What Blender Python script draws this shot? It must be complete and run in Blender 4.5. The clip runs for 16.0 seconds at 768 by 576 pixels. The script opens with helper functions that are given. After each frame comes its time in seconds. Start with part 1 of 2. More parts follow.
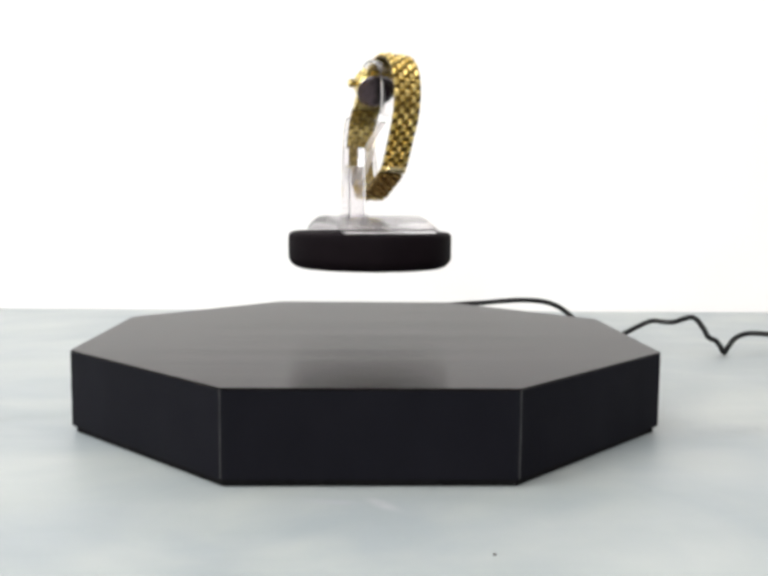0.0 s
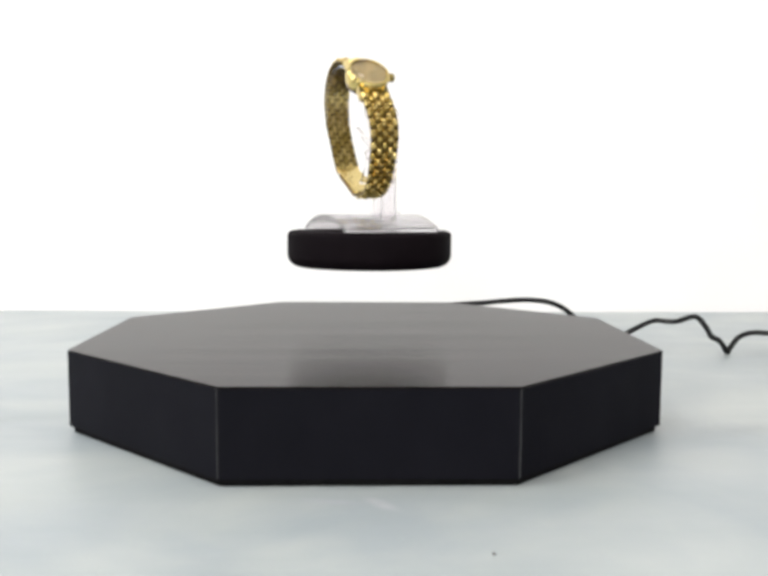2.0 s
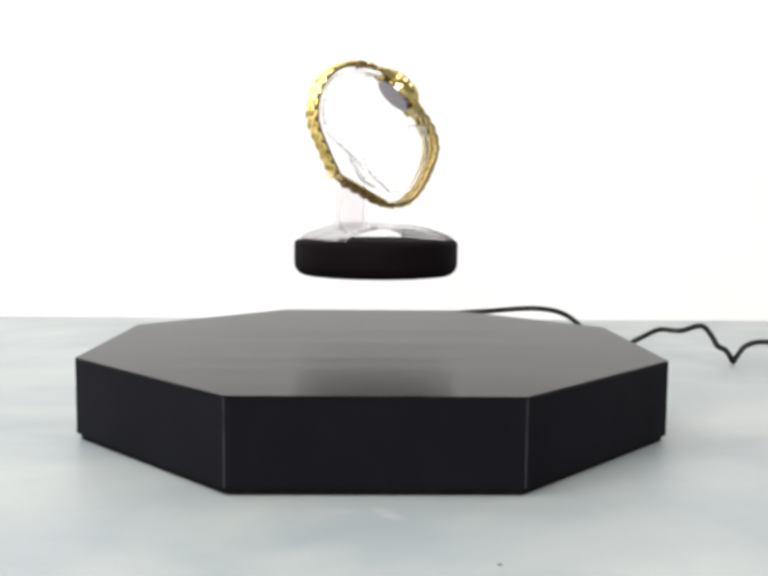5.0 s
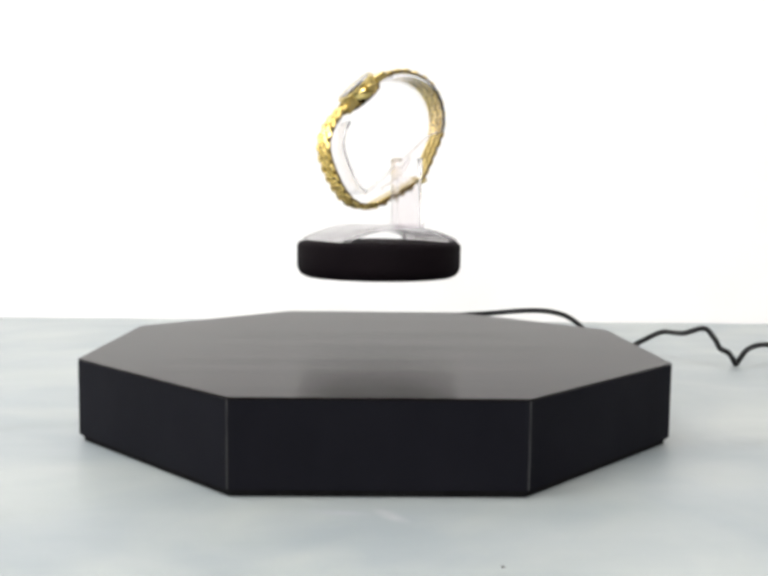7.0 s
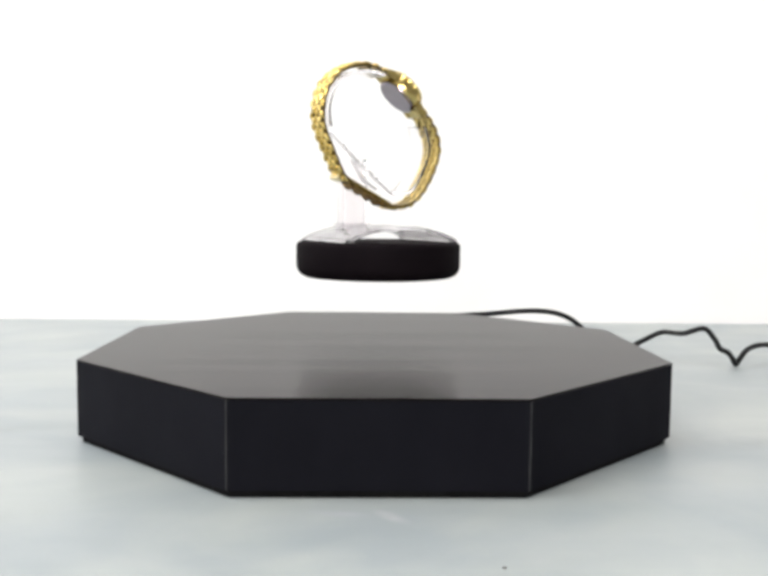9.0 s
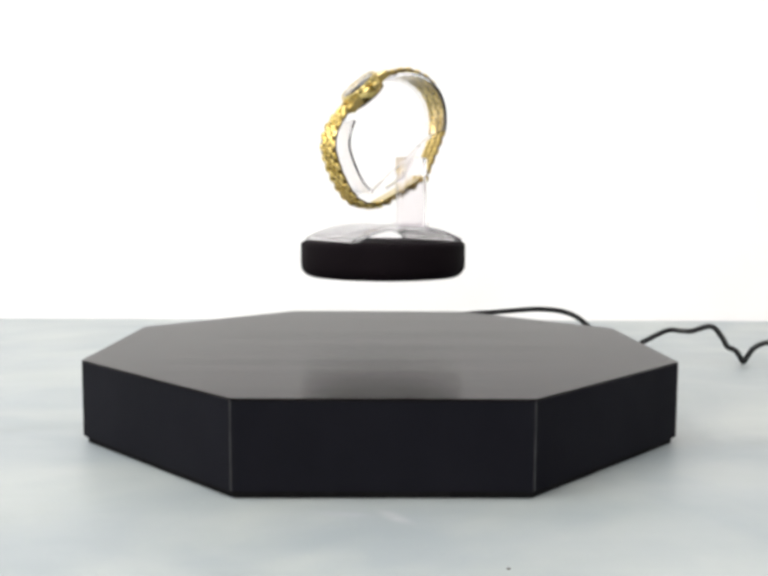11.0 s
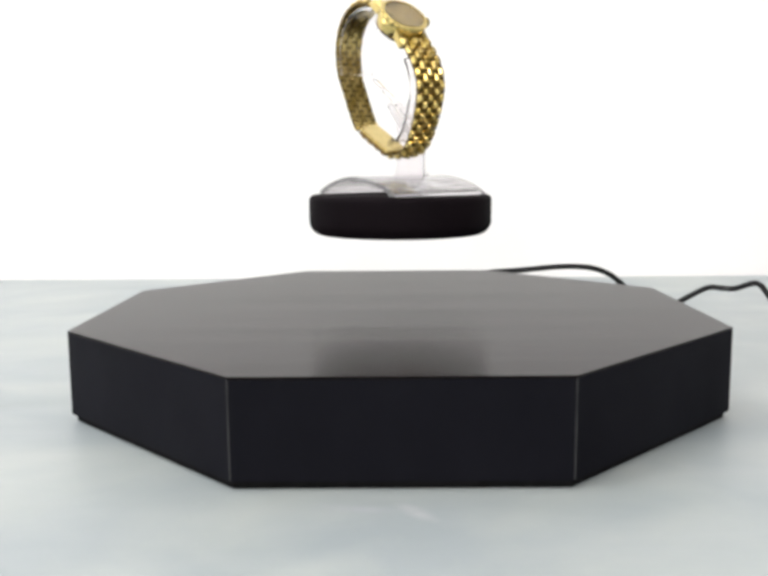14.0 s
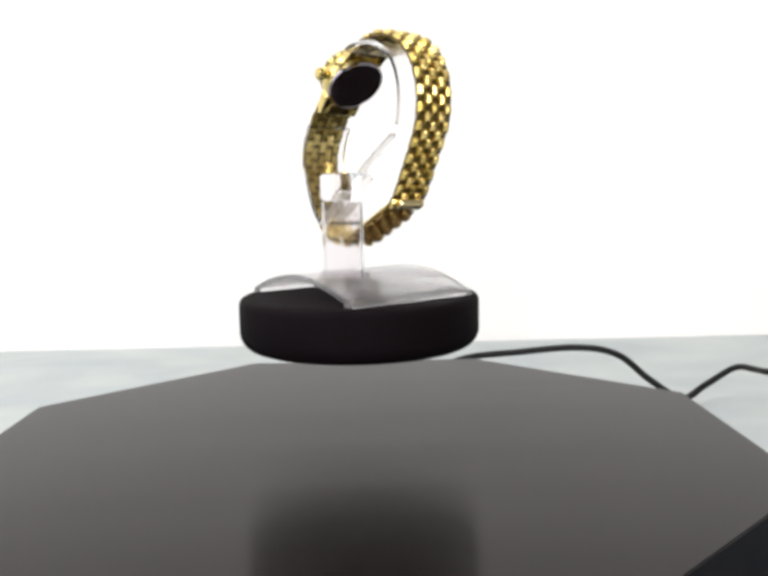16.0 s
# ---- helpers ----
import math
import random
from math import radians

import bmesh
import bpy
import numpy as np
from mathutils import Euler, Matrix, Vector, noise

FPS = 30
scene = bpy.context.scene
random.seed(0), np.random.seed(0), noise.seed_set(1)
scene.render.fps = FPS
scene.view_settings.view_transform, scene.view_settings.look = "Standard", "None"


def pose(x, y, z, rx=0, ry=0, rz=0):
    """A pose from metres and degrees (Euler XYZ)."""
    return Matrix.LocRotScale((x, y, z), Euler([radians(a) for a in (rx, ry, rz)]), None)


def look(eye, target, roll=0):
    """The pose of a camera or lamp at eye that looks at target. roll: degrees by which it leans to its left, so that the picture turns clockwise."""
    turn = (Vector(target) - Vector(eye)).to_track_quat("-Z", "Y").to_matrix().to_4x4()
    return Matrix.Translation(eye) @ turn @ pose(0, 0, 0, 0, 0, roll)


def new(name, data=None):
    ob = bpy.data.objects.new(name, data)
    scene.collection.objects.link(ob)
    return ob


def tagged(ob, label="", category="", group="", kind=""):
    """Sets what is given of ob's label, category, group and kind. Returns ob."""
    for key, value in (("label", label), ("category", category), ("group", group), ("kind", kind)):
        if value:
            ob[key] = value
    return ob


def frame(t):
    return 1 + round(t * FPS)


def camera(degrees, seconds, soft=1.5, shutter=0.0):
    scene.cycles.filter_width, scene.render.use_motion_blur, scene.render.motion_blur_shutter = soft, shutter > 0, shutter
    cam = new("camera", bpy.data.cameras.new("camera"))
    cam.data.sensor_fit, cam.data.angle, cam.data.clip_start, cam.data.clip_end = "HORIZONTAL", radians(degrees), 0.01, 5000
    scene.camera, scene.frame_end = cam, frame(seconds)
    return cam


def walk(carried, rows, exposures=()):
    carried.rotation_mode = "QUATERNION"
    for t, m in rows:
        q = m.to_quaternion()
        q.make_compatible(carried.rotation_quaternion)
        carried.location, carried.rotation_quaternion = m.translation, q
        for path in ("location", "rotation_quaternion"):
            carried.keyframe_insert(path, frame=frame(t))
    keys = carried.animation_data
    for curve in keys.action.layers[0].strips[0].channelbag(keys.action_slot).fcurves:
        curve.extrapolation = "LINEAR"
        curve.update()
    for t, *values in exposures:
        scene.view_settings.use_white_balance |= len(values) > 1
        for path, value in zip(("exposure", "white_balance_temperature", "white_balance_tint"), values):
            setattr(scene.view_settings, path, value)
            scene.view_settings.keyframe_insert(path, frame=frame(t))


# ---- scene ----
cam = camera(46.78, 16.0, soft=3.9)


def view(x, y, z, yaw, pitch, roll):
    """Camera pose from a place, yaw to the left, pitch up and a lean to the left."""
    return pose(x, y, z, 90 + pitch, 0, yaw) @ pose(0, 0, 0, 0, 0, roll)


PATH = [
    (0.0, -0.0051, -0.3874, 0.0916, -1.83, -5.87, 0.54),
    (0.5, -0.0058, -0.3914, 0.0919, -1.86, -5.78, 0.46),
    (1.0, -0.0052, -0.3888, 0.0908, -1.7, -5.83, 0.43),
    (1.5, -0.0047, -0.3838, 0.0902, -1.62, -5.87, 0.61),
    (2.0, -0.0034, -0.385, 0.0896, -1.61, -5.67, 0.33),
    (2.5, -0.0041, -0.3853, 0.0892, -1.62, -5.58, 0.14),
    (3.0, -0.0036, -0.3859, 0.0898, -1.44, -5.33, 0.17),
    (3.5, -0.0048, -0.3856, 0.0906, -1.56, -5.45, 0.37),
    (4.0, -0.0044, -0.3856, 0.0904, -1.53, -5.45, 0.39),
    (6.5, -0.0038, -0.3863, 0.0921, -0.93, -5.04, 0.69),
    (7.0, -0.0045, -0.3857, 0.0909, -1.17, -5.18, 0.64),
    (7.5, -0.0038, -0.3858, 0.0912, -1.09, -5.24, 0.7),
    (8.0, -0.0037, -0.3855, 0.0911, -1.11, -5.16, 0.61),
    (8.5, -0.0043, -0.3849, 0.0907, -1.23, -5.24, 0.6),
    (9.0, -0.0049, -0.3845, 0.0903, -1.27, -5.09, 0.56),
    (11.5, -0.0035, -0.3835, 0.0912, -0.71, -5.42, 0.28),
    (12.0, -0.0035, -0.3826, 0.0909, -0.86, -5.56, 0.22),
    (12.5, -0.0039, -0.382, 0.09, -1.17, -5.44, 0.3),
    (13.0, -0.0022, -0.3802, 0.0911, -1.35, -5.59, 0.28),
    (13.3, -0.0033, -0.3761, 0.0917, -1.29, -6.06, -0.48),
    (13.5, -0.0021, -0.3682, 0.092, -0.44, -7.7, -0.09),
    (13.6, -0.0028, -0.3624, 0.0906, -1.12, -8.11, -0.29),
    (14.0, -0.0029, -0.3476, 0.0899, 0.43, -8.26, -0.4),
    (14.2, -0.0021, -0.3394, 0.0916, -0.77, -7.86, 0.42),
    (14.5, -0.0035, -0.3288, 0.0982, -1.15, -8.14, 0.27),
    (14.8, -0.0032, -0.3192, 0.1038, -0.33, -8.71, -0.55),
    (15.0, -0.0024, -0.311, 0.1083, -0.29, -8.63, -1.14),
    (15.2, -0.0001, -0.3017, 0.1111, -0.19, -8.14, -1.03),
    (15.4, 0.002, -0.2942, 0.1166, 0.3, -8.14, 0.03),
    (15.5, 0.0011, -0.2863, 0.1169, -0.73, -7.76, 0.63),
    (15.7, 0.0043, -0.2784, 0.1139, -0.46, -7.37, 0.54),
    (16.0, 0.0062, -0.2615, 0.1103, -0.49, -7.09, -1.18),
]
walk(cam, [(row[0], view(*row[1:])) for row in PATH])

# ---- world and lights ----
world = bpy.data.worlds.new("sky")
scene.world = world
world.use_nodes = True
wn = world.node_tree
sky = wn.nodes.new("ShaderNodeTexSky")
sky.sky_type = "NISHITA"
sky.sun_disc = False
sky.sun_elevation, sky.sun_rotation = radians(40), radians(120)
wn.links.new(sky.outputs[0], wn.nodes["Background"].inputs[0])
wn.nodes["Background"].inputs[1].default_value = 0.1
scene.view_settings.exposure = 0.0


def area(name, m, width, depth, watts, colour):
    data = bpy.data.lights.new(name, "AREA")
    data.shape, data.size, data.size_y, data.energy, data.color = "RECTANGLE", width, depth, watts, colour
    ob = new(name, data)
    ob.matrix_world = m
    return ob


# the ceiling panel over the table and the daylight in the two window openings
area("ceiling_panel_light", pose(-0.42, -0.22, 1.60), 1.5, 0.7, 18, (1.0, 0.985, 0.97))
area("window_light_west", look((-1.72, -0.55, 0.75), (0, -0.2, 0.1)), 1.3, 1.2, 17, (0.96, 0.99, 1.0))
area("window_light_south", look((0.0, -2.74, 1.0), (0, 0, 0.3)), 1.9, 0.9, 66, (1.0, 0.99, 0.975))


# ---- materials ----
def material(name, colour, rough=0.5, metal=0.0, spec=0.5):
    m = bpy.data.materials.new(name)
    m.use_nodes = True
    b = m.node_tree.nodes["Principled BSDF"]
    b.inputs["Base Color"].default_value = (*colour, 1)
    b.inputs["Roughness"].default_value = rough
    b.inputs["Metallic"].default_value = metal
    b.inputs["Specular IOR Level"].default_value = spec
    return m


def grain(m, scale, low, high, stretch=(1, 1, 1), detail=6, target="Base Color", spread=(0.3, 0.7), coords="Object"):
    """Noise between two values into one input of the material; returns the noise."""
    t = m.node_tree
    b = t.nodes["Principled BSDF"]
    co, mp, nz, rp = (t.nodes.new(k) for k in ("ShaderNodeTexCoord", "ShaderNodeMapping", "ShaderNodeTexNoise", "ShaderNodeValToRGB"))
    mp.inputs["Scale"].default_value = stretch
    nz.inputs["Scale"].default_value, nz.inputs["Detail"].default_value = scale, detail
    t.links.new(co.outputs[coords], mp.inputs[0])
    t.links.new(mp.outputs[0], nz.inputs["Vector"])
    t.links.new(nz.outputs["Fac"], rp.inputs[0])
    e = rp.color_ramp.elements
    e[0].position, e[1].position = spread
    e[0].color = (*low, 1) if isinstance(low, tuple) else (low, low, low, 1)
    e[1].color = (*high, 1) if isinstance(high, tuple) else (high, high, high, 1)
    t.links.new(rp.outputs[0], b.inputs[target])
    return nz, rp


def relief(m, scale, strength, distance, stretch=(1, 1, 1), detail=4):
    t = m.node_tree
    b = t.nodes["Principled BSDF"]
    co, mp, nz, bp = (t.nodes.new(k) for k in ("ShaderNodeTexCoord", "ShaderNodeMapping", "ShaderNodeTexNoise", "ShaderNodeBump"))
    mp.inputs["Scale"].default_value = stretch
    nz.inputs["Scale"].default_value, nz.inputs["Detail"].default_value = scale, detail
    bp.inputs["Strength"].default_value, bp.inputs["Distance"].default_value = strength, distance
    t.links.new(co.outputs["Object"], mp.inputs[0])
    t.links.new(mp.outputs[0], nz.inputs["Vector"])
    t.links.new(nz.outputs["Fac"], bp.inputs["Height"])
    t.links.new(bp.outputs[0], b.inputs["Normal"])


def blend_noise(m, scale, a, b2, fac_colour_scale):
    """Second, larger scale of mottling multiplied over the base colour."""
    t = m.node_tree
    b = t.nodes["Principled BSDF"]
    link = b.inputs["Base Color"].links[0]
    src = link.from_socket
    co, nz, rp, mx = (t.nodes.new(k) for k in ("ShaderNodeTexCoord", "ShaderNodeTexNoise", "ShaderNodeValToRGB", "ShaderNodeMix"))
    mx.data_type, mx.blend_type = "RGBA", "MULTIPLY"
    nz.inputs["Scale"].default_value, nz.inputs["Detail"].default_value = scale, 3
    nz.inputs["Distortion"].default_value = fac_colour_scale
    t.links.new(co.outputs["Object"], nz.inputs["Vector"])
    t.links.new(nz.outputs["Fac"], rp.inputs[0])
    e = rp.color_ramp.elements
    e[0].position, e[1].position = 0.35, 0.65
    e[0].color, e[1].color = (*a, 1), (*b2, 1)
    mx.inputs[0].default_value = 1.0
    t.links.new(src, mx.inputs[6])
    t.links.new(rp.outputs[0], mx.inputs[7])
    t.links.new(mx.outputs[2], b.inputs["Base Color"])


WALL = material("white_wall_paint", (0.84, 0.815, 0.80), 0.7)
grain(WALL, 9, (0.825, 0.80, 0.785), (0.855, 0.83, 0.815))
relief(WALL, 260, 0.15, 0.0006)
ROOM = material("dull_room_paint", (0.30, 0.29, 0.28), 0.8)
grain(ROOM, 7, (0.27, 0.26, 0.25), (0.33, 0.32, 0.31))
TABLE = material("pale_grey_tabletop", (0.58, 0.61, 0.62), 0.42)
grain(TABLE, 16, (0.340, 0.368, 0.375), (0.396, 0.419, 0.422), stretch=(0.6, 1.6, 1))
blend_noise(TABLE, 9, (0.865, 0.90, 0.92), (1.06, 1.068, 1.03), 1.5)


def soft_streak(m, x, y, turn, long, wide, colour, amount):
    """A paler or darker streak with soft ends, at one place of the tabletop."""
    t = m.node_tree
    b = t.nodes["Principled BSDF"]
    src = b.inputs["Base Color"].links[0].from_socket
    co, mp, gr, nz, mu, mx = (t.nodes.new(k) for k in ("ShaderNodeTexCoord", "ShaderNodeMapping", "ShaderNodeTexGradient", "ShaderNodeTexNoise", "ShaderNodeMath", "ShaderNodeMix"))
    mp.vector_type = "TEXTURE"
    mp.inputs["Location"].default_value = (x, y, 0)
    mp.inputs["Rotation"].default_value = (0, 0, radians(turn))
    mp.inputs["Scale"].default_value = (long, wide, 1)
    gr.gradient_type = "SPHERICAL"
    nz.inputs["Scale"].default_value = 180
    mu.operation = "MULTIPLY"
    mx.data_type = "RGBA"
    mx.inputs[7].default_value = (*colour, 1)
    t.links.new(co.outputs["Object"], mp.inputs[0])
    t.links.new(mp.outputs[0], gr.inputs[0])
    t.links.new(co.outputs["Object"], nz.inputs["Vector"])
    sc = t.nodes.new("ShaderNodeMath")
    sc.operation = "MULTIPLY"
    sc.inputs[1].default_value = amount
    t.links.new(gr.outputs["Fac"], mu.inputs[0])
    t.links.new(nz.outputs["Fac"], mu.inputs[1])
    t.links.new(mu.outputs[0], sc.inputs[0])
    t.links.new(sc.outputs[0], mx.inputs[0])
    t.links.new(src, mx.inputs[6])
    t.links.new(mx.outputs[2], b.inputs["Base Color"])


soft_streak(TABLE, 0.0035, -0.1300, -50, 0.0095, 0.0036, (0.50, 0.51, 0.52), 1.3)
soft_streak(TABLE, -0.012, -0.1275, -10, 0.012, 0.003, (0.44, 0.45, 0.49), 0.9)
# the last three are darker than the tabletop
soft_streak(TABLE, -0.135, -0.135, 10, 0.05, 0.018, (0.30, 0.33, 0.31), 0.9)
soft_streak(TABLE, -0.155, -0.03, 15, 0.04, 0.010, (0.28, 0.305, 0.305), 1.0)
soft_streak(TABLE, 0.150, -0.045, 20, 0.035, 0.012, (0.27, 0.29, 0.295), 1.0)
relief(TABLE, 30, 0.25, 0.0012, stretch=(0.6, 1.5, 1))
FLOOR = material("grey_floor", (0.2, 0.19, 0.18), 0.6)
grain(FLOOR, 3, (0.17, 0.16, 0.15), (0.23, 0.22, 0.21))
LEG = material("table_leg_steel", (0.5, 0.5, 0.5), 0.4, 0.8)
grain(LEG, 40, 0.3, 0.5, target="Roughness")

TOP = material("satin_black_top", (0.008, 0.007, 0.007), 0.22, spec=0.18)
TOP.node_tree.nodes["Principled BSDF"].inputs["IOR"].default_value = 1.42
TOP.node_tree.nodes["Principled BSDF"].inputs["Specular Tint"].default_value = (1.0, 0.89, 0.86, 1)
grain(TOP, 60, (0.0052, 0.0036, 0.0040), (0.0072, 0.0052, 0.0056), stretch=(0.25, 4, 1))
grain(TOP, 45, 0.205, 0.235, stretch=(0.12, 3, 1), target="Roughness")
# the grain runs along x, so gloss spreads mostly across it
tt = TOP.node_tree
across_grain = tt.nodes.new("ShaderNodeCombineXYZ")
across_grain.inputs[1].default_value = 1.0
tt.links.new(across_grain.outputs[0], tt.nodes["Principled BSDF"].inputs["Tangent"])
tt.nodes["Principled BSDF"].inputs["Anisotropic"].default_value = 0.74
SIDE = material("black_side_panel", (0.006, 0.006, 0.008), 0.62, spec=0.07)
grain(SIDE, 40, (0.0030, 0.0029, 0.0052), (0.0052, 0.0050, 0.0078), stretch=(1, 1, 0.4))
grain(SIDE, 25, 0.55, 0.7, target="Roughness")
relief(SIDE, 180, 0.06, 0.0002)
# a lighter grey than the side panels, for the corner strips
SEAM = material("grey_panel_edge", (0.05, 0.05, 0.05), 0.6, spec=0.2)
grain(SEAM, 120, (0.012, 0.012, 0.013), (0.042, 0.042, 0.042), stretch=(1, 1, 0.5))
FOOT = material("black_rubber_foot", (0.008, 0.008, 0.008), 0.9, spec=0.08)
grain(FOOT, 300, (0.003, 0.003, 0.003), (0.007, 0.007, 0.007))
CORD = material("black_cord_rubber", (0.006, 0.006, 0.006), 0.55, spec=0.2)
grain(CORD, 200, 0.48, 0.62, target="Roughness")
DISC = material("black_disc_plastic", (0.005, 0.0035, 0.004), 0.7, spec=0.04)
grain(DISC, 70, (0.0046, 0.0030, 0.0040), (0.0064, 0.0042, 0.0054))
relief(DISC, 900, 0.1, 0.0002)

ACRYLIC = material("clear_acrylic", (0.95, 0.93, 0.945), 0.18)
ab = ACRYLIC.node_tree.nodes["Principled BSDF"]
ab.inputs["Transmission Weight"].default_value, ab.inputs["IOR"].default_value = 0.95, 1.42
grain(ACRYLIC, 60, 0.08, 0.26, target="Roughness")
relief(ACRYLIC, 120, 0.3, 0.0008)
THIN = material("thin_clear_plastic", (0.96, 0.945, 0.955), 0.04)
tb = THIN.node_tree.nodes["Principled BSDF"]
tb.inputs["Transmission Weight"].default_value, tb.inputs["IOR"].default_value = 1.0, 1.27
CLEAR = material("clear_post_acrylic", (0.96, 0.945, 0.955), 0.05)
pb = CLEAR.node_tree.nodes["Principled BSDF"]
pb.inputs["Transmission Weight"].default_value, pb.inputs["IOR"].default_value = 1.0, 1.17
grain(CLEAR, 80, 0.10, 0.24, target="Roughness")
BLOCK = material("solid_clear_acrylic", (0.97, 0.955, 0.965), 0.05)
kb = BLOCK.node_tree.nodes["Principled BSDF"]
kb.inputs["Transmission Weight"].default_value, kb.inputs["IOR"].default_value = 1.0, 1.16
grain(BLOCK, 90, 0.03, 0.10, target="Roughness")
FROST = material("hazy_acrylic", (0.985, 0.965, 0.98), 0.35)
fb = FROST.node_tree.nodes["Principled BSDF"]
fb.inputs["Transmission Weight"].default_value, fb.inputs["IOR"].default_value = 0.95, 1.3
grain(FROST, 110, 0.12, 0.5, target="Roughness")
relief(FROST, 160, 0.5, 0.0012)
grain(THIN, 80, 0.07, 0.16, target="Roughness")
CRYSTAL = material("watch_crystal", (0.99, 0.99, 0.98), 0.02)
cb = CRYSTAL.node_tree.nodes["Principled BSDF"]
cb.inputs["Transmission Weight"].default_value, cb.inputs["IOR"].default_value = 1.0, 1.16

GOLD = material("polished_gold", (0.76, 0.56, 0.19), 0.2, 1.0)
grain(GOLD, 700, (0.57, 0.44, 0.15), (0.72, 0.57, 0.23))
LINKGOLD = material("gold_link", (0.80, 0.56, 0.16), 0.2, 1.0)
lt = LINKGOLD.node_tree
info, ramp = lt.nodes.new("ShaderNodeObjectInfo"), lt.nodes.new("ShaderNodeValToRGB")
ramp.color_ramp.elements[0].color, ramp.color_ramp.elements[1].color = (0.50, 0.355, 0.09, 1), (0.88, 0.68, 0.26, 1)
lt.links.new(info.outputs["Random"], ramp.inputs[0])
lt.links.new(ramp.outputs[0], lt.nodes["Principled BSDF"].inputs["Base Color"])
BRIGHT = material("mirror_gold", (0.95, 0.78, 0.42), 0.08, 1.0)
grain(BRIGHT, 700, (0.88, 0.70, 0.36), (0.97, 0.82, 0.48))
# link gold darkened in colour for the black base the tilted clasp mirrors
SHADED_CLASP = material("shaded_clasp_gold", (0.40, 0.24, 0.075), 0.25, 1.0)
grain(SHADED_CLASP, 700, (0.30, 0.175, 0.05), (0.46, 0.28, 0.09))
# darker gold that stands in for the shade in the gaps between beads
GAP_SHADE = material("gold_gap_shade", (0.22, 0.15, 0.045), 0.45, 0.8)
grain(GAP_SHADE, 900, (0.075, 0.045, 0.009), (0.20, 0.132, 0.034))
grain(LINKGOLD, 900, 0.20, 0.36, target="Roughness")
DIAL = material("champagne_dial", (0.22, 0.18, 0.08), 0.38, 0.6)
grain(DIAL, 260, (0.13, 0.092, 0.036), (0.27, 0.20, 0.085))
BACK = material("dark_steel_caseback", (0.36, 0.31, 0.34), 0.12, 1.0)
grain(BACK, 400, 0.08, 0.17, target="Roughness")


# ---- mesh helpers ----
def part(name, bm, mat, parent=None, label="", smooth=False):
    me = bpy.data.meshes.new(name)
    bmesh.ops.recalc_face_normals(bm, faces=bm.faces)
    bm.to_mesh(me)
    bm.free()
    me.materials.append(mat)
    if smooth:
        for p in me.polygons:
            p.use_smooth = True
        me.set_sharp_from_angle(angle=radians(35))
    ob = new(name, me)
    ob.parent = parent
    return tagged(ob, label)


def box(x0, x1, y0, y1, z0, z1, bevel=0.0, segments=2):
    bm = bmesh.new()
    bmesh.ops.create_cube(bm, size=1)
    for v in bm.verts:
        v.co = Vector(((x0 + x1) / 2 + v.co.x * (x1 - x0), (y0 + y1) / 2 + v.co.y * (y1 - y0), (z0 + z1) / 2 + v.co.z * (z1 - z0)))
    if bevel:
        bmesh.ops.bevel(bm, geom=bm.edges[:], offset=bevel, segments=segments, affect="EDGES", profile=0.5)
    return bm


def lathe(profile, steps=64, wave=None):
    """A solid of revolution about z from (radius, height) rows; wave(angle, row) scales the radius."""
    bm = bmesh.new()
    rings = []
    for k, (r, z) in enumerate(profile):
        if r < 1e-7:
            rings.append([bm.verts.new((0, 0, z))])
        else:
            ring = []
            for i in range(steps):
                a = 2 * math.pi * i / steps
                s = wave(a, k) if wave else 1.0
                ring.append(bm.verts.new((r * s * math.cos(a), r * s * math.sin(a), z)))
            rings.append(ring)
    for a, b in zip(rings, rings[1:]):
        for i in range(steps):
            j = (i + 1) % steps
            if len(a) == 1:
                bm.faces.new((a[0], b[i], b[j]))
            elif len(b) == 1:
                bm.faces.new((a[i], a[j], b[0]))
            else:
                bm.faces.new((a[i], a[j], b[j], b[i]))
    return bm


def prism(points, depth0, depth1, axis="z"):
    """Extrudes a closed outline; axis z: outline in xy, axis y: outline in xz."""
    bm = bmesh.new()
    put = (lambda p, d: (p[0], p[1], d)) if axis == "z" else (lambda p, d: (p[0], d, p[1]))
    a = [bm.verts.new(put(p, depth0)) for p in points]
    b = [bm.verts.new(put(p, depth1)) for p in points]
    bm.faces.new(a)
    bm.faces.new(b[::-1])
    for i in range(len(points)):
        j = (i + 1) % len(points)
        bm.faces.new((a[i], b[i], b[j], a[j]))
    return bm


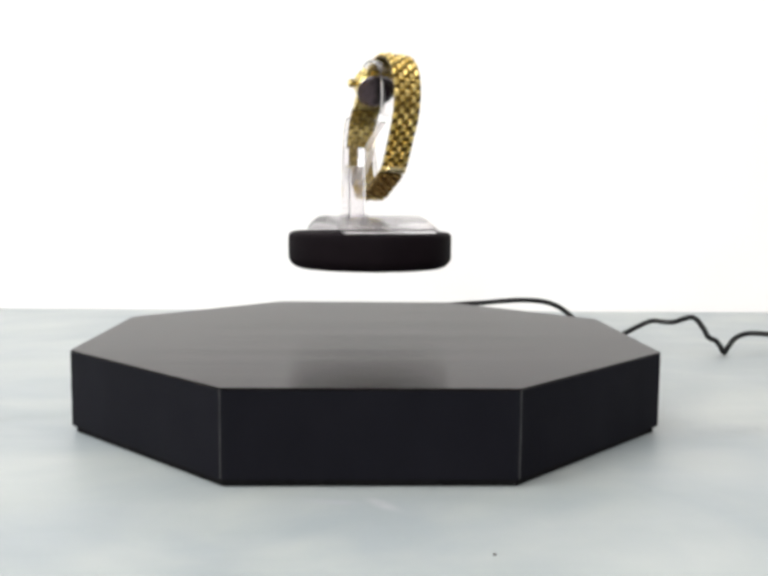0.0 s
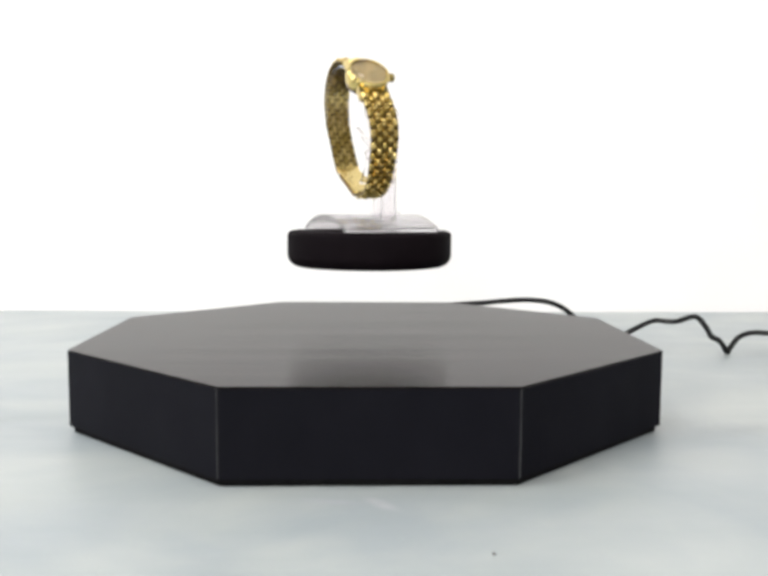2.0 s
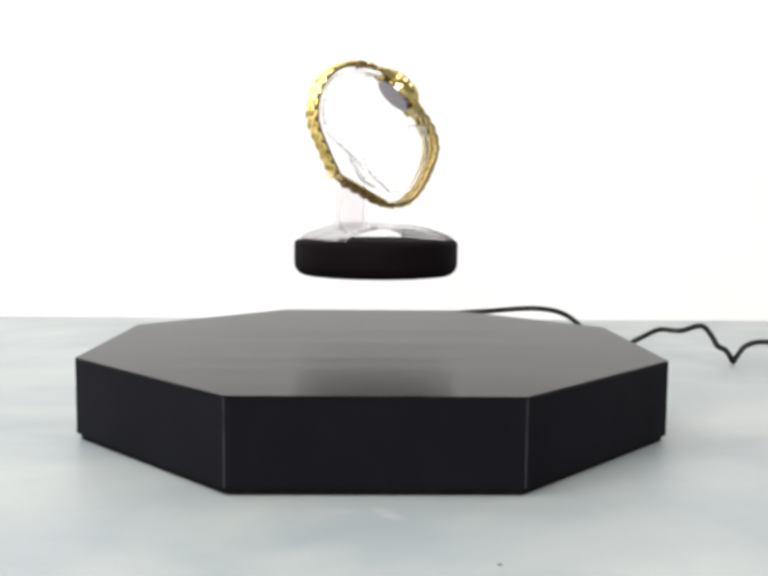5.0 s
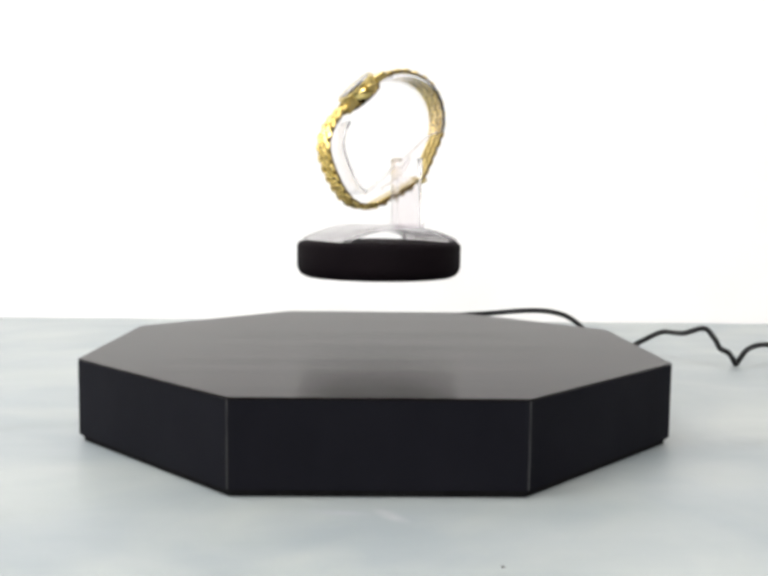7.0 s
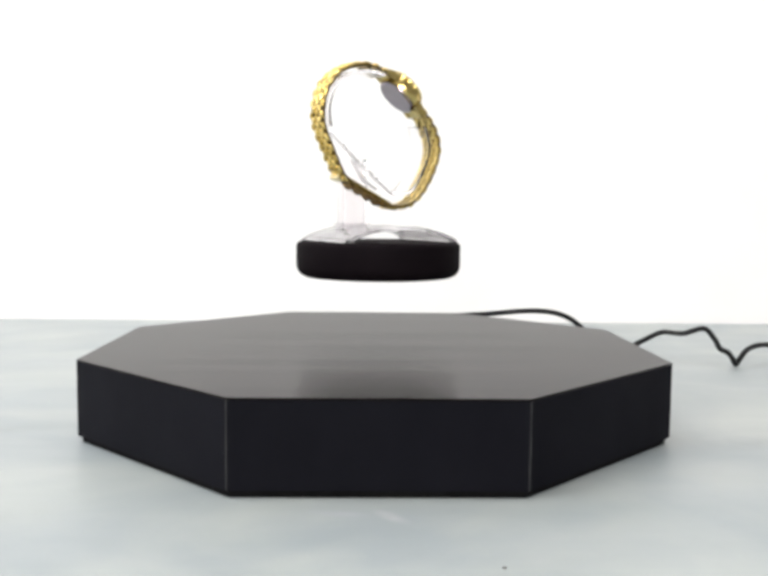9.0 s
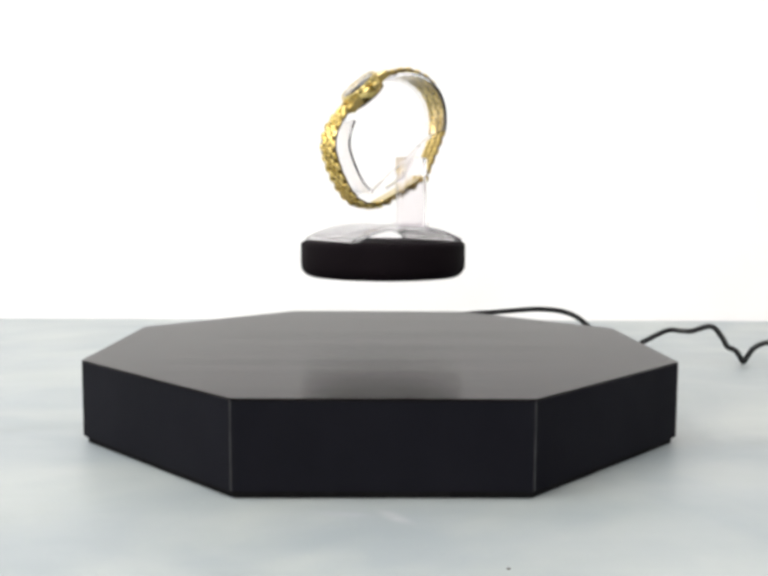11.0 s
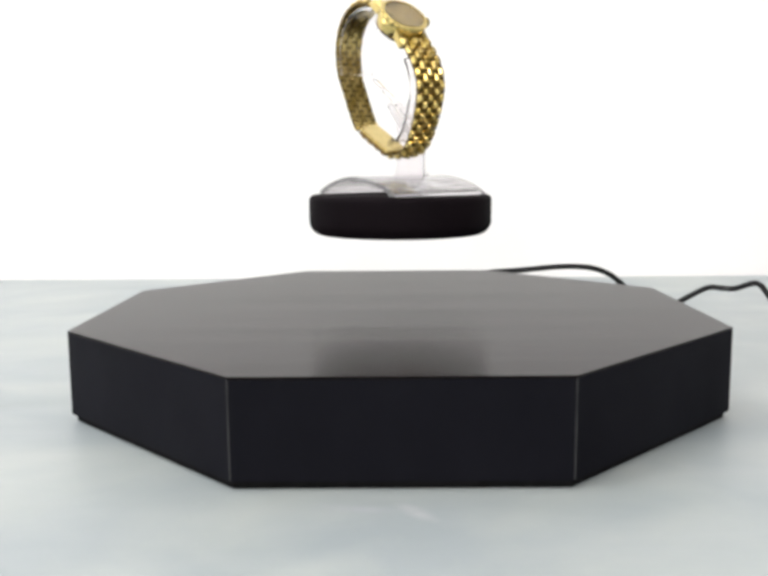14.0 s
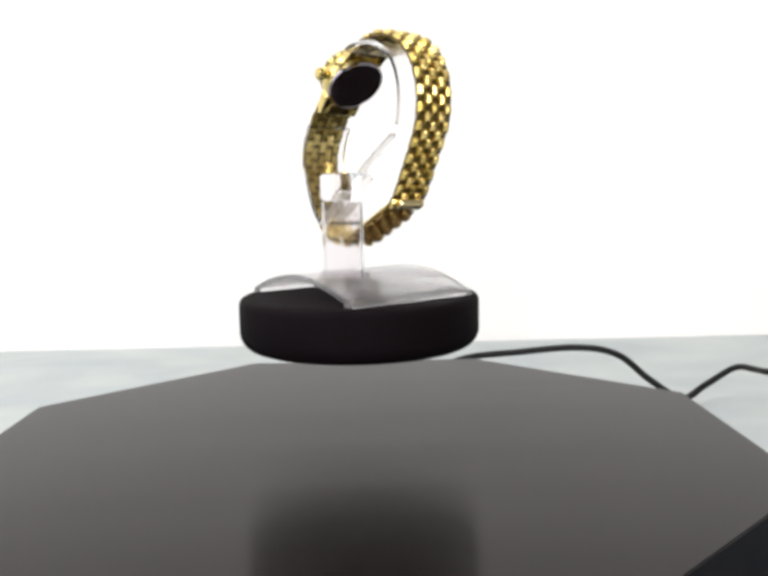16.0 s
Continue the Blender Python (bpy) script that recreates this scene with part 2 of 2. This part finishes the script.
def tube(points, radius, sides=12, per=10):
    """A round cord through the points, smoothed."""
    pts = [Vector(p) for p in points]
    line = []
    for i in range(len(pts) - 1):
        p0, p1, p2, p3 = pts[max(i - 1, 0)], pts[i], pts[i + 1], pts[min(i + 2, len(pts) - 1)]
        for k in range(per):
            t = k / per
            line.append(0.5 * ((2 * p1) + (p2 - p0) * t + (2 * p0 - 5 * p1 + 4 * p2 - p3) * t * t + (3 * p1 - p0 - 3 * p2 + p3) * t ** 3))
    line.append(pts[-1])
    bm = bmesh.new()
    rings = []
    for i, p in enumerate(line):
        ahead = (line[min(i + 1, len(line) - 1)] - line[max(i - 1, 0)]).normalized()
        side = ahead.cross(Vector((0, 0, 1))).normalized()
        up = side.cross(ahead)
        rings.append([bm.verts.new(p + radius * (math.cos(2 * math.pi * k / sides) * side + math.sin(2 * math.pi * k / sides) * up)) for k in range(sides)])
    for a, b in zip(rings, rings[1:]):
        for k in range(sides):
            bm.faces.new((a[k], a[(k + 1) % sides], b[(k + 1) % sides], b[k]))
    bm.faces.new(rings[0])
    bm.faces.new(rings[-1][::-1])
    return bm


def structure(name, bm, mat, label, parent=None):
    return tagged(part(name, bm, mat, parent, label), kind="structure")


# ---- the room ----
WALL_Y, FLOOR_Z, CEIL_Z = 0.327, -0.75, 1.65
structure("wall_north", box(-1.8, 1.8, WALL_Y, WALL_Y + 0.12, FLOOR_Z, CEIL_Z), WALL, "plain white painted wall behind the table")
structure("floor", box(-1.92, 1.92, -2.92, 0.45, FLOOR_Z - 0.1, FLOOR_Z), FLOOR, "plain grey floor")
structure("ceiling", box(-1.92, 1.92, -2.92, 0.45, CEIL_Z, CEIL_Z + 0.1), ROOM, "plain dull grey ceiling")


def window_wall(name, wname, m, length0, length1, a0, a1, z0, z1):
    """A wall along x with one window opening, laid by the pose m."""
    bm = bmesh.new()
    for a, b, c, d in ((length0, a0, FLOOR_Z, CEIL_Z), (a1, length1, FLOOR_Z, CEIL_Z), (a0, a1, FLOOR_Z, z0), (a0, a1, z1, CEIL_Z)):
        piece = box(a, b, 0, 0.12, c, d)
        tmp = bpy.data.meshes.new("piece")
        piece.to_mesh(tmp)
        piece.free()
        bm.from_mesh(tmp)
        bpy.data.meshes.remove(tmp)
    structure(name, bm, ROOM, "grey painted wall with a window opening").matrix_world = m
    win = tagged(new(wname), "white framed window in a grey wall", kind="structure")
    win.matrix_world = m
    for a, b, c, d in ((a0, a0 + 0.05, z0, z1), (a1 - 0.05, a1, z0, z1), (a0 + 0.05, a1 - 0.05, z0, z0 + 0.05), (a0 + 0.05, a1 - 0.05, z1 - 0.05, z1)):
        part("window_frame", box(a + 0.002, b - 0.002, 0.03, 0.09, c + 0.002, d - 0.002, 0.004), WALL, win)
    pane = part("pane", box(a0 + 0.05, a1 - 0.05, 0.057, 0.063, z0 + 0.05, z1 - 0.05), CRYSTAL, win)
    pane.visible_shadow = False


window_wall("wall_west", "window_1", pose(-1.8, 0, 0, 0, 0, 90), -2.8, WALL_Y, -1.2, 0.1, 0.15, 1.35)
window_wall("wall_south", "window_2", pose(0, -2.8, 0, 0, 0, 180), -1.92, 1.92, -1.0, 1.0, 0.5, 1.5)
structure("wall_east", box(1.8, 1.92, -2.8, WALL_Y, FLOOR_Z, CEIL_Z), ROOM, "plain dull grey painted wall")

panel = tagged(new("ceiling_light"), "flat white ceiling light panel", "ceiling light")
part("frame", box(-1.22, 0.38, -0.62, 0.18, CEIL_Z - 0.03, CEIL_Z, 0.005), WALL, panel)
part("diffuser", box(-1.18, 0.34, -0.58, 0.14, CEIL_Z - 0.034, CEIL_Z - 0.0305, 0.001), WALL, panel, "flat white diffuser")

table = tagged(new("table"), "table with a pale grey mottled top against the wall", "table")
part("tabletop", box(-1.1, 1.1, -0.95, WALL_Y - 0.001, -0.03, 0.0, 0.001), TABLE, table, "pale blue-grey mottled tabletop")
for lx in (-1.0, 1.0):
    for ly in (-0.85, 0.25):
        part("leg", box(lx - 0.025, lx + 0.025, ly - 0.025, ly + 0.025, FLOOR_Z, -0.031, 0.003), LEG, table)

bm = lathe([(0, 0), (0.0004, 0.0001), (0.0005, 0.0002), (0.0003, 0.0005), (0, 0.0006)], 9, lambda a, k: 1 + 0.3 * math.sin(2 * a + k))
CRUMB = material("grey_crumb", (0.16, 0.15, 0.14), 0.8)
grain(CRUMB, 2000, (0.1, 0.095, 0.09), (0.22, 0.21, 0.2))
crumb = part("crumb", bm, CRUMB, None)
crumb.location = (0.0311, -0.1680, 0)
tagged(crumb, "tiny grey crumb lying on the pale tabletop", "crumb")

# ---- the octagonal levitation base ----
R, H = 0.124, 0.032


def corner(i, r):
    a = radians(-22.5 + 45 * i)
    return Vector((r * math.cos(a), r * math.sin(a), 0))


base = tagged(new("levitation_base"), "black octagonal levitation base with satin top on the table", "display base")
bm = prism([corner(i, R) for i in range(8)], H - 0.0007, H)
bmesh.ops.bevel(bm, geom=[e for e in bm.edges if abs(e.verts[0].co.z - e.verts[1].co.z) < 1e-6], offset=0.0002, segments=2, affect="EDGES")
part("top_panel", bm, TOP, base, "satin black top panel with fine grain")
for i in range(8):
    a, b = corner(i, R - 0.0002), corner(i + 1, R - 0.0002)
    along = (b - a).normalized()
    inner_a, inner_b = corner(i, R - 0.006), corner(i + 1, R - 0.006)
    gap = 0.0002
    bm = prism([a + along * gap, b - along * gap, inner_b - along * gap, inner_a + along * gap], 0.0025, H - 0.0008)
    side = part("side_panel", bm, SIDE, base)
    c = corner(i, R - 0.0005)
    part("edge_strip", lathe([(0, 0.0027), (0.0004, 0.0027), (0.0004, H - 0.0009), (0, H - 0.0009)], 12), SEAM, side, "thin grey corner edge").location = c
part("foot", prism([corner(i, R - 0.0019) for i in range(8)], 0.0, 0.0034), FOOT, base, "recessed black foot plate")
bm = lathe([(0, -0.002), (0.0035, -0.002), (0.0035, 0.003), (0.0028, 0.004), (0.0022, 0.007), (0, 0.007)], 20)
bmesh.ops.rotate(bm, verts=bm.verts, cent=(0, 0, 0), matrix=Euler((radians(-90), 0, 0)).to_matrix())
part("cord_socket", bm, CORD, base, smooth=True).location = (0.028, 0.1145, 0.016)

cord = part("power_cord", tube([(0.028, 0.1215, 0.016), (0.034, 0.136, 0.0225), (0.048, 0.145, 0.0262), (0.070, 0.1462, 0.0279), (0.0986, 0.1432, 0.0302),
                                (0.1175, 0.1431, 0.0264), (0.133, 0.1425, 0.0140), (0.148, 0.143, 0.0050), (0.161, 0.149, 0.0095),
                                (0.1795, 0.1600, 0.0152), (0.1848, 0.150, 0.0164), (0.1862, 0.1365, 0.0182), (0.1944, 0.1280, 0.0222), (0.1985, 0.1220, 0.0170),
                                (0.2005, 0.1185, 0.0120), (0.2055, 0.1195, 0.0096), (0.2100, 0.1240, 0.0058), (0.2137, 0.1266, 0.0016), (0.2160, 0.1268, 0.0048),
                                (0.2202, 0.1270, 0.0100), (0.2280, 0.1280, 0.0127), (0.245, 0.140, 0.0105), (0.28, 0.165, 0.0045), (0.33, 0.19, 0.0015), (0.45, 0.20, 0.0015), (0.75, 0.2, 0.0015)], 0.00155), CORD, None, smooth=True)
tagged(cord, "thin black rubber power cord curling on the table", "cord")

# ---- the floating things; each is built about the axis of its turning ----
DISC_R, DISC_LOW, DISC_TOP = 0.0354, 0.0611, 0.0764


def floating_disc():
    thing = tagged(new("levitating_disc"), "thick round black disc floating above the base", "floating disc")
    low, r = 0.0052, DISC_R
    rows = [(0, DISC_LOW)]
    rows += [(r - low + low * math.sin(radians(a)), DISC_LOW + low - low * math.cos(radians(a))) for a in range(0, 91, 15)]
    up = 0.0022
    rows += [(r - up + up * math.cos(radians(a)), DISC_TOP - up + up * math.sin(radians(a))) for a in range(0, 91, 18)]
    rows += [(0, DISC_TOP)]
    part("body", lathe(rows[:-1] + [(0.0330, DISC_TOP), (0.0330, DISC_TOP - 0.0004), (0, DISC_TOP - 0.0004)], 96), DISC, thing, smooth=True)
    part("top_plate", lathe([(0, DISC_TOP - 0.0003), (0.0326, DISC_TOP - 0.0003), (0.0326, DISC_TOP), (0, DISC_TOP)], 96), DISC, thing, "flat black top plate")
    return thing


# the bracelet's oval in the plane of the watch, its long axis leaning
MID_Y = -0.0050
OVAL = Vector((-0.0030, MID_Y, 0.1204))
U, W = Vector((-0.64, 0, 0.768)).normalized(), Vector((0.768, 0, 0.64)).normalized()
LONG, SHORT = 0.0333, 0.0255
# the watch hangs a little askew: its foot leans towards the post
LEAN = Matrix.Translation((0, MID_Y, 0.150)) @ pose(0, 0, 0, 2.6, 0, 0) @ Matrix.Translation((0, -MID_Y, -0.150))


def swell(deg, middle, reach):
    """A smooth rise to one about an angle of the oval."""
    off = abs((deg - middle + 180) % 360 - 180) / reach
    return 0.0 if off >= 1 else (1 - off * off) ** 2


def oval(deg, inset=0.0):
    a = radians(deg)
    inset = inset - 0.0006 * swell(deg, 120, 30) + 0.0019 * swell(deg, 163, 36) - 0.0007 * swell(deg, 342, 45) + 0.0013 * swell(deg, 288, 26)
    return OVAL + (LONG - inset) * math.cos(a) * U + (SHORT - inset) * math.sin(a) * W


def oval_frame(deg, inset=0.0):
    """Pose on the oval: x along it, y across the band, z outwards."""
    p = oval(deg, inset)
    x = (oval(deg + 0.5) - oval(deg - 0.5)).normalized()
    y = Vector((0, 1, 0))
    z = x.cross(y)
    if z.dot(p - OVAL) < 0:
        y, z = -y, -z
    return Matrix.Translation(p) @ Matrix((x, y, z)).transposed().to_4x4()


def sleeve(x0, x1, y0, y1, z0, z1, wall, corner=0.0019):
    """A thin-walled upright tube with rounded corners."""
    bm = bmesh.new()
    rings = []
    for inset, z in ((0, z0), (0, z1), (wall, z1), (wall, z0)):
        ring = []
        for k in range(16):
            a = 2 * math.pi * (k + 0.5) / 16
            cx, cy = math.cos(a), math.sin(a)
            px = (x1 - corner if cx > 0 else x0 + corner) + (corner - inset) * cx
            py = (y1 - corner if cy > 0 else y0 + corner) + (corner - inset) * cy
            ring.append(bm.verts.new((px, py, z)))
        rings.append(ring)
    for a, b in zip(rings, rings[1:] + rings[:1]):
        for k in range(16):
            bm.faces.new((a[k], a[(k + 1) % 16], b[(k + 1) % 16], b[k]))
    return bm


def watch_stand():
    stand = tagged(new("watch_stand"), "clear acrylic watch stand with a spring ring on the floating disc", "watch stand")
    half, rise, n = 0.0268, 0.0060, 20
    rad = (half * half + rise * rise) / (2 * rise)

    def bow(x, lift, r):
        return DISC_TOP + lift + math.sqrt(max(r * r - x * x, 0)) - r + rise

    # a bent sheet: it stands on its two long ends and bridges the disc
    sheet = 0.0017
    inner = half - 0.0042
    upper = [(half * (2 * i / n - 1), bow(half * (2 * i / n - 1), 0.0010, rad)) for i in range(n + 1)]
    lower = [(inner * (2 * i / n - 1), max(bow(inner * (2 * i / n - 1), 0.0010, rad) - sheet, DISC_TOP + 0.0002)) for i in range(n + 1)]
    bm = prism([(half, DISC_TOP + 0.0002), *upper[::-1], (-half, DISC_TOP + 0.0002), (-inner - 0.0002, DISC_TOP + 0.0002), *lower, (inner + 0.0002, DISC_TOP + 0.0002)], -0.0206, 0.0206, "y")
    foot = part("foot_bridge", bm, ACRYLIC, stand, "arched clear acrylic foot", smooth=True)
    part("socket", sleeve(-0.0144, -0.0006, 0.0056, 0.0150, DISC_TOP + 0.0054, DISC_TOP + 0.0078, 0.0008), CLEAR, foot, "low clear collar round the post")
    post = part("post", sleeve(-0.0135, -0.0015, 0.0066, 0.0140, DISC_TOP + 0.0062, 0.1038, 0.0009), CLEAR, stand)
    part("head_block", box(-0.0135, -0.0015, 0.0068, 0.0140, 0.1040, 0.1118, 0.0010, 3), BLOCK, post, "solid clear block at the head of the post", smooth=True)
    # the ring: an open loop inside the bracelet; a straight tongue joins it to the post
    flat = Vector((1, 0, 1))
    loop = [oval(d, 0.0034) * flat for d in range(-52, 49, 4)]
    under = [oval(d, 0.0056) * flat for d in range(108, 199, 5)]
    tip = Vector((-0.0222, 0, 0.1212))
    chord = [under[-1].lerp(tip, k / 8) for k in range(9)]

    def strip(path, y0, y1, thick, taper=0.0):
        bm = bmesh.new()
        rows = []
        for i, p in enumerate(path):
            x = (path[min(i + 1, len(path) - 1)] - path[max(i - 1, 0)]).normalized()
            nrm = x.cross(Vector((0, 1, 0)))
            if nrm.dot(OVAL * flat - p) < 0:
                nrm = -nrm
            k = max(0.0, taper * (i / (len(path) - 1) - 0.55) / 0.45)
            a, b = Vector((0, y0 + (0.0005 - y0) * k, 0)), Vector((0, y1 + (0.0025 - y1) * k, 0))
            rows.append([bm.verts.new(q) for q in (p + a, p + b, p + nrm * thick + b, p + nrm * thick + a)])
        for a, b in zip(rows, rows[1:]):
            for k in range(4):
                bm.faces.new((a[k], a[(k + 1) % 4], b[(k + 1) % 4], b[k]))
        bm.faces.new(rows[0])
        bm.faces.new(rows[-1][::-1])
        return bm

    sag = [Vector((0.0012 - 0.0128 * k / 12, 0, 0.0985 + 0.0125 * k / 12 - 0.0022 * math.sin(math.pi * k / 12))) for k in range(13)]
    part("arm", strip(sag, 0.0032, 0.0067, 0.0007, 0.5), FROST, stand, "hazy sloping arm between post and ring", smooth=True)
    upper_ring = part("spring_ring", strip(loop, -0.0105, 0.0048, 0.0012), THIN, stand, "clear spring ring inside the bracelet", smooth=True)
    lower_ring = part("spring_ring", strip(under, -0.0105, 0.0042, 0.0012), THIN, stand, "clear spring ring end below the case", smooth=True)
    tongue = part("tongue", strip(chord, 0.0022, 0.0046, 0.0007, 1.0), FROST, stand, "hazy clear tongue across the ring", smooth=True)
    for piece in (upper_ring, lower_ring, tongue):
        piece.matrix_basis = LEAN @ piece.matrix_basis
    return stand


def link_mesh(pitch, width, thick):
    """One link: a thin plate, a rounded bead on it and the narrow joint to the next one, gap shade in the colour of
    plate and joint.
    """
    bm = box(-pitch * 0.43, pitch * 0.43, -width * 0.49, width * 0.49, -thick / 2, -thick * 0.05)
    for v in bm.verts:
        if v.co.z < -thick * 0.3:
            v.co.x *= 0.92
            v.co.y *= 0.95
    bead = box(-pitch * 0.36, pitch * 0.36, -width * 0.49, width * 0.49, -thick * 0.1, thick / 2)
    for v in bead.verts:
        if v.co.z > 0:
            v.co.x *= 0.7
            v.co.y *= 0.66
    bmesh.ops.bevel(bead, geom=[e for e in bead.edges if e.verts[0].co.z > 0 or e.verts[1].co.z > 0], offset=0.0004, segments=1, affect="EDGES")
    for f in bm.faces:
        f.material_index = 1 if f.calc_center_median().z > -thick * 0.4 else 0
    joint = box(pitch * 0.41, pitch * 0.59, -width * 0.47, width * 0.47, -thick * 0.42, -thick * 0.02)
    for f in joint.faces:
        f.material_index = 1
    for piece in (bead, joint):
        tmp = bpy.data.meshes.new("piece")
        piece.to_mesh(tmp)
        piece.free()
        bm.from_mesh(tmp)
        bpy.data.meshes.remove(tmp)
    bmesh.ops.recalc_face_normals(bm, faces=bm.faces)
    me = bpy.data.meshes.new("link")
    bm.to_mesh(me)
    bm.free()
    me.materials.append(LINKGOLD)
    me.materials.append(GAP_SHADE)
    return me


def wristwatch():
    watch = tagged(new("wristwatch"), "gold wristwatch with a beaded link bracelet hung on the stand", "wristwatch")
    pitch, width, thick = 0.0048, 0.00258, 0.0020
    me = link_mesh(pitch, width, thick)
    # the bracelet's two runs: case to clasp on either side
    for lo, hi in ((93, 221), (261, 416)):
        fine = [lo + (hi - lo) * k / 400 for k in range(401)]
        dist = [0.0]
        for a, b in zip(fine, fine[1:]):
            dist.append(dist[-1] + (oval(a) - oval(b)).length)
        for col in range(5):
            s = pitch / 2 if col % 2 == 0 else pitch
            while s < dist[-1] - pitch * 0.3:
                deg = float(np.interp(s, dist, fine))
                ob = new("link", me)
                ob.parent = watch
                near = max(0.0, 1 - abs(deg % 360 - 76) / 52) if deg < 300 or deg > 360 else 0.0
                bend = 0.0030 * near ** 2 * (3 - 2 * near)
                low = 0.75 if lo == 93 else 0.84
                slim = low + (1 - low) * min(1.0, max(0.0, 1 - (abs(deg % 360 - 76 if deg > 360 or deg < 260 else deg - 436) - 25) / 120))
                across = Matrix.Diagonal((1, slim, 1, 1))
                ob.matrix_local = oval_frame(deg, thick / 2 + bend) @ across @ pose(0, (col - 2) * width, 0.0003 if col % 2 else 0)
                s += pitch
    # clasp: a folded plate, its cover and the polished end bar
    a, b = oval(218.5, 0.001), oval(264, 0.0005)
    mid, x = (a + b) / 2, (b - a).normalized()
    z = x.cross(Vector((0, 1, 0)))
    y = Vector((0, 1, 0))
    if z.dot(mid - OVAL) < 0:
        z, y = -z, -y
    fold = Matrix.Translation(mid) @ Matrix((x, y, z)).transposed().to_4x4()
    span = (b - a).length
    clasp = part("clasp", box(-span / 2, span / 2, -0.0050, 0.0050, -0.0020, -0.0008, 0.0004), GOLD, watch, "smooth gold folding clasp")
    clasp.matrix_local = fold
    rows = int(span / pitch)
    shaded_link = me.copy()
    shaded_link.materials[0] = SHADED_CLASP
    for k in range(rows):
        for col in range(5):
            ob = new("link", shaded_link)
            ob.parent = clasp
            ob.matrix_local = pose(-span / 2 + 0.0006 + pitch * (k + (0.5 if col % 2 == 0 else 0.9)), (col - 2) * width * 0.86, 0) @ Matrix.Diagonal((1, 0.86, 1, 1))
    part("clasp_bar", box(span / 2 + 0.0004, span / 2 + 0.0036, -0.0040, 0.0040, -0.0012, 0.0010, 0.0006, 3), BRIGHT, clasp, "bright polished gold clasp bar")
    # case, its axis leaning up and out
    nrm = Vector((0.69, 0, 0.72)).normalized()
    along = Vector((0, 1, 0)).cross(nrm)
    seat = Matrix.Translation(Vector((0.0098, MID_Y, 0.1420))) @ Matrix((along, Vector((0, 1, 0)), nrm)).transposed().to_4x4()
    cr = 0.0090
    case = part("case", lathe([(0, -0.0058), (0.0084, -0.0058), (0.0088, -0.0050), (cr, -0.0038), (cr, -0.0016), (0.0087, -0.0010), (0, -0.0010)], 64), GOLD, watch, "round polished gold case", smooth=True)
    case.matrix_local = seat
    part("bezel", lathe([(0.0076, -0.0011), (0.0090, -0.0011), (0.0092, -0.0003), (0.0086, 0.0007), (0.0078, 0.0007), (0.0076, -0.0004), (0.0076, -0.0011)], 96,
                        lambda a, k: 1 + (0.02 * math.cos(24 * a) if 0 < k < 4 else 0)), GOLD, case, "fluted gold bezel", smooth=True)
    part("dial", lathe([(0, -0.0009), (0.0075, -0.0009), (0.0075, -0.0005), (0, -0.0005)], 64), DIAL, case, "plain champagne gold dial")
    glass = part("crystal", lathe([(0, 0.0004), (0.0074, 0.0001), (0.0076, 0.0004), (0.0074, 0.0008), (0.005, 0.0012), (0, 0.0014)], 64), CRYSTAL, case, smooth=True)
    glass.visible_shadow = False
    part("caseback", lathe([(0, -0.0067), (0.0080, -0.0067), (0.0086, -0.0064), (0.0087, -0.0059), (0, -0.0059)], 64), BACK, case, "dark steel caseback")
    bm = lathe([(0, 0), (0.0013, 0), (0.0013, 0.0012), (0.0017, 0.0013), (0.0017, 0.0030), (0.0012, 0.0034), (0, 0.0034)], 36,
               lambda a, k: 1 + (0.07 * math.cos(12 * a) if k in (3, 4) else 0))
    part("crown", bm, GOLD, case, "small ribbed gold crown").matrix_local = pose(0, 0.0087, -0.0026, -90, 0, 0)
    for s in (-1, 1):
        for q in (-1, 1):
            bm = prism([(0.0064, -0.0012), (0.0112, -0.0022), (0.0132, -0.0042), (0.0125, -0.0056), (0.0100, -0.0048), (0.0064, -0.0048)], -0.0011, 0.0011, "y")
            bmesh.ops.bevel(bm, geom=bm.edges[:], offset=0.0003, segments=1, affect="EDGES")
            part("lug", bm, GOLD, case).matrix_local = Matrix.Diagonal((s, 1, 1, 1)) @ pose(0, q * 0.0054, 0)
        part("end_link", box(0.0086, 0.0133, -0.0042, 0.0042, -0.0050, -0.0026, 0.0006), GOLD, case).matrix_local = Matrix.Diagonal((s, 1, 1, 1))
    for ob in watch.children:
        ob.matrix_basis = LEAN @ ob.matrix_basis
    return watch


disc, stand, watch = floating_disc(), watch_stand(), wristwatch()


def motions():
    """The disc, the stand and the watch turn together about one upright axis, once in about four seconds."""
    for thing in (disc, stand, watch):
        walk(thing, [(k * 0.5, pose(0.001, 0, 0, 0, 0, 109 - 88.95 * k * 0.5)) for k in range(33)])


motions()
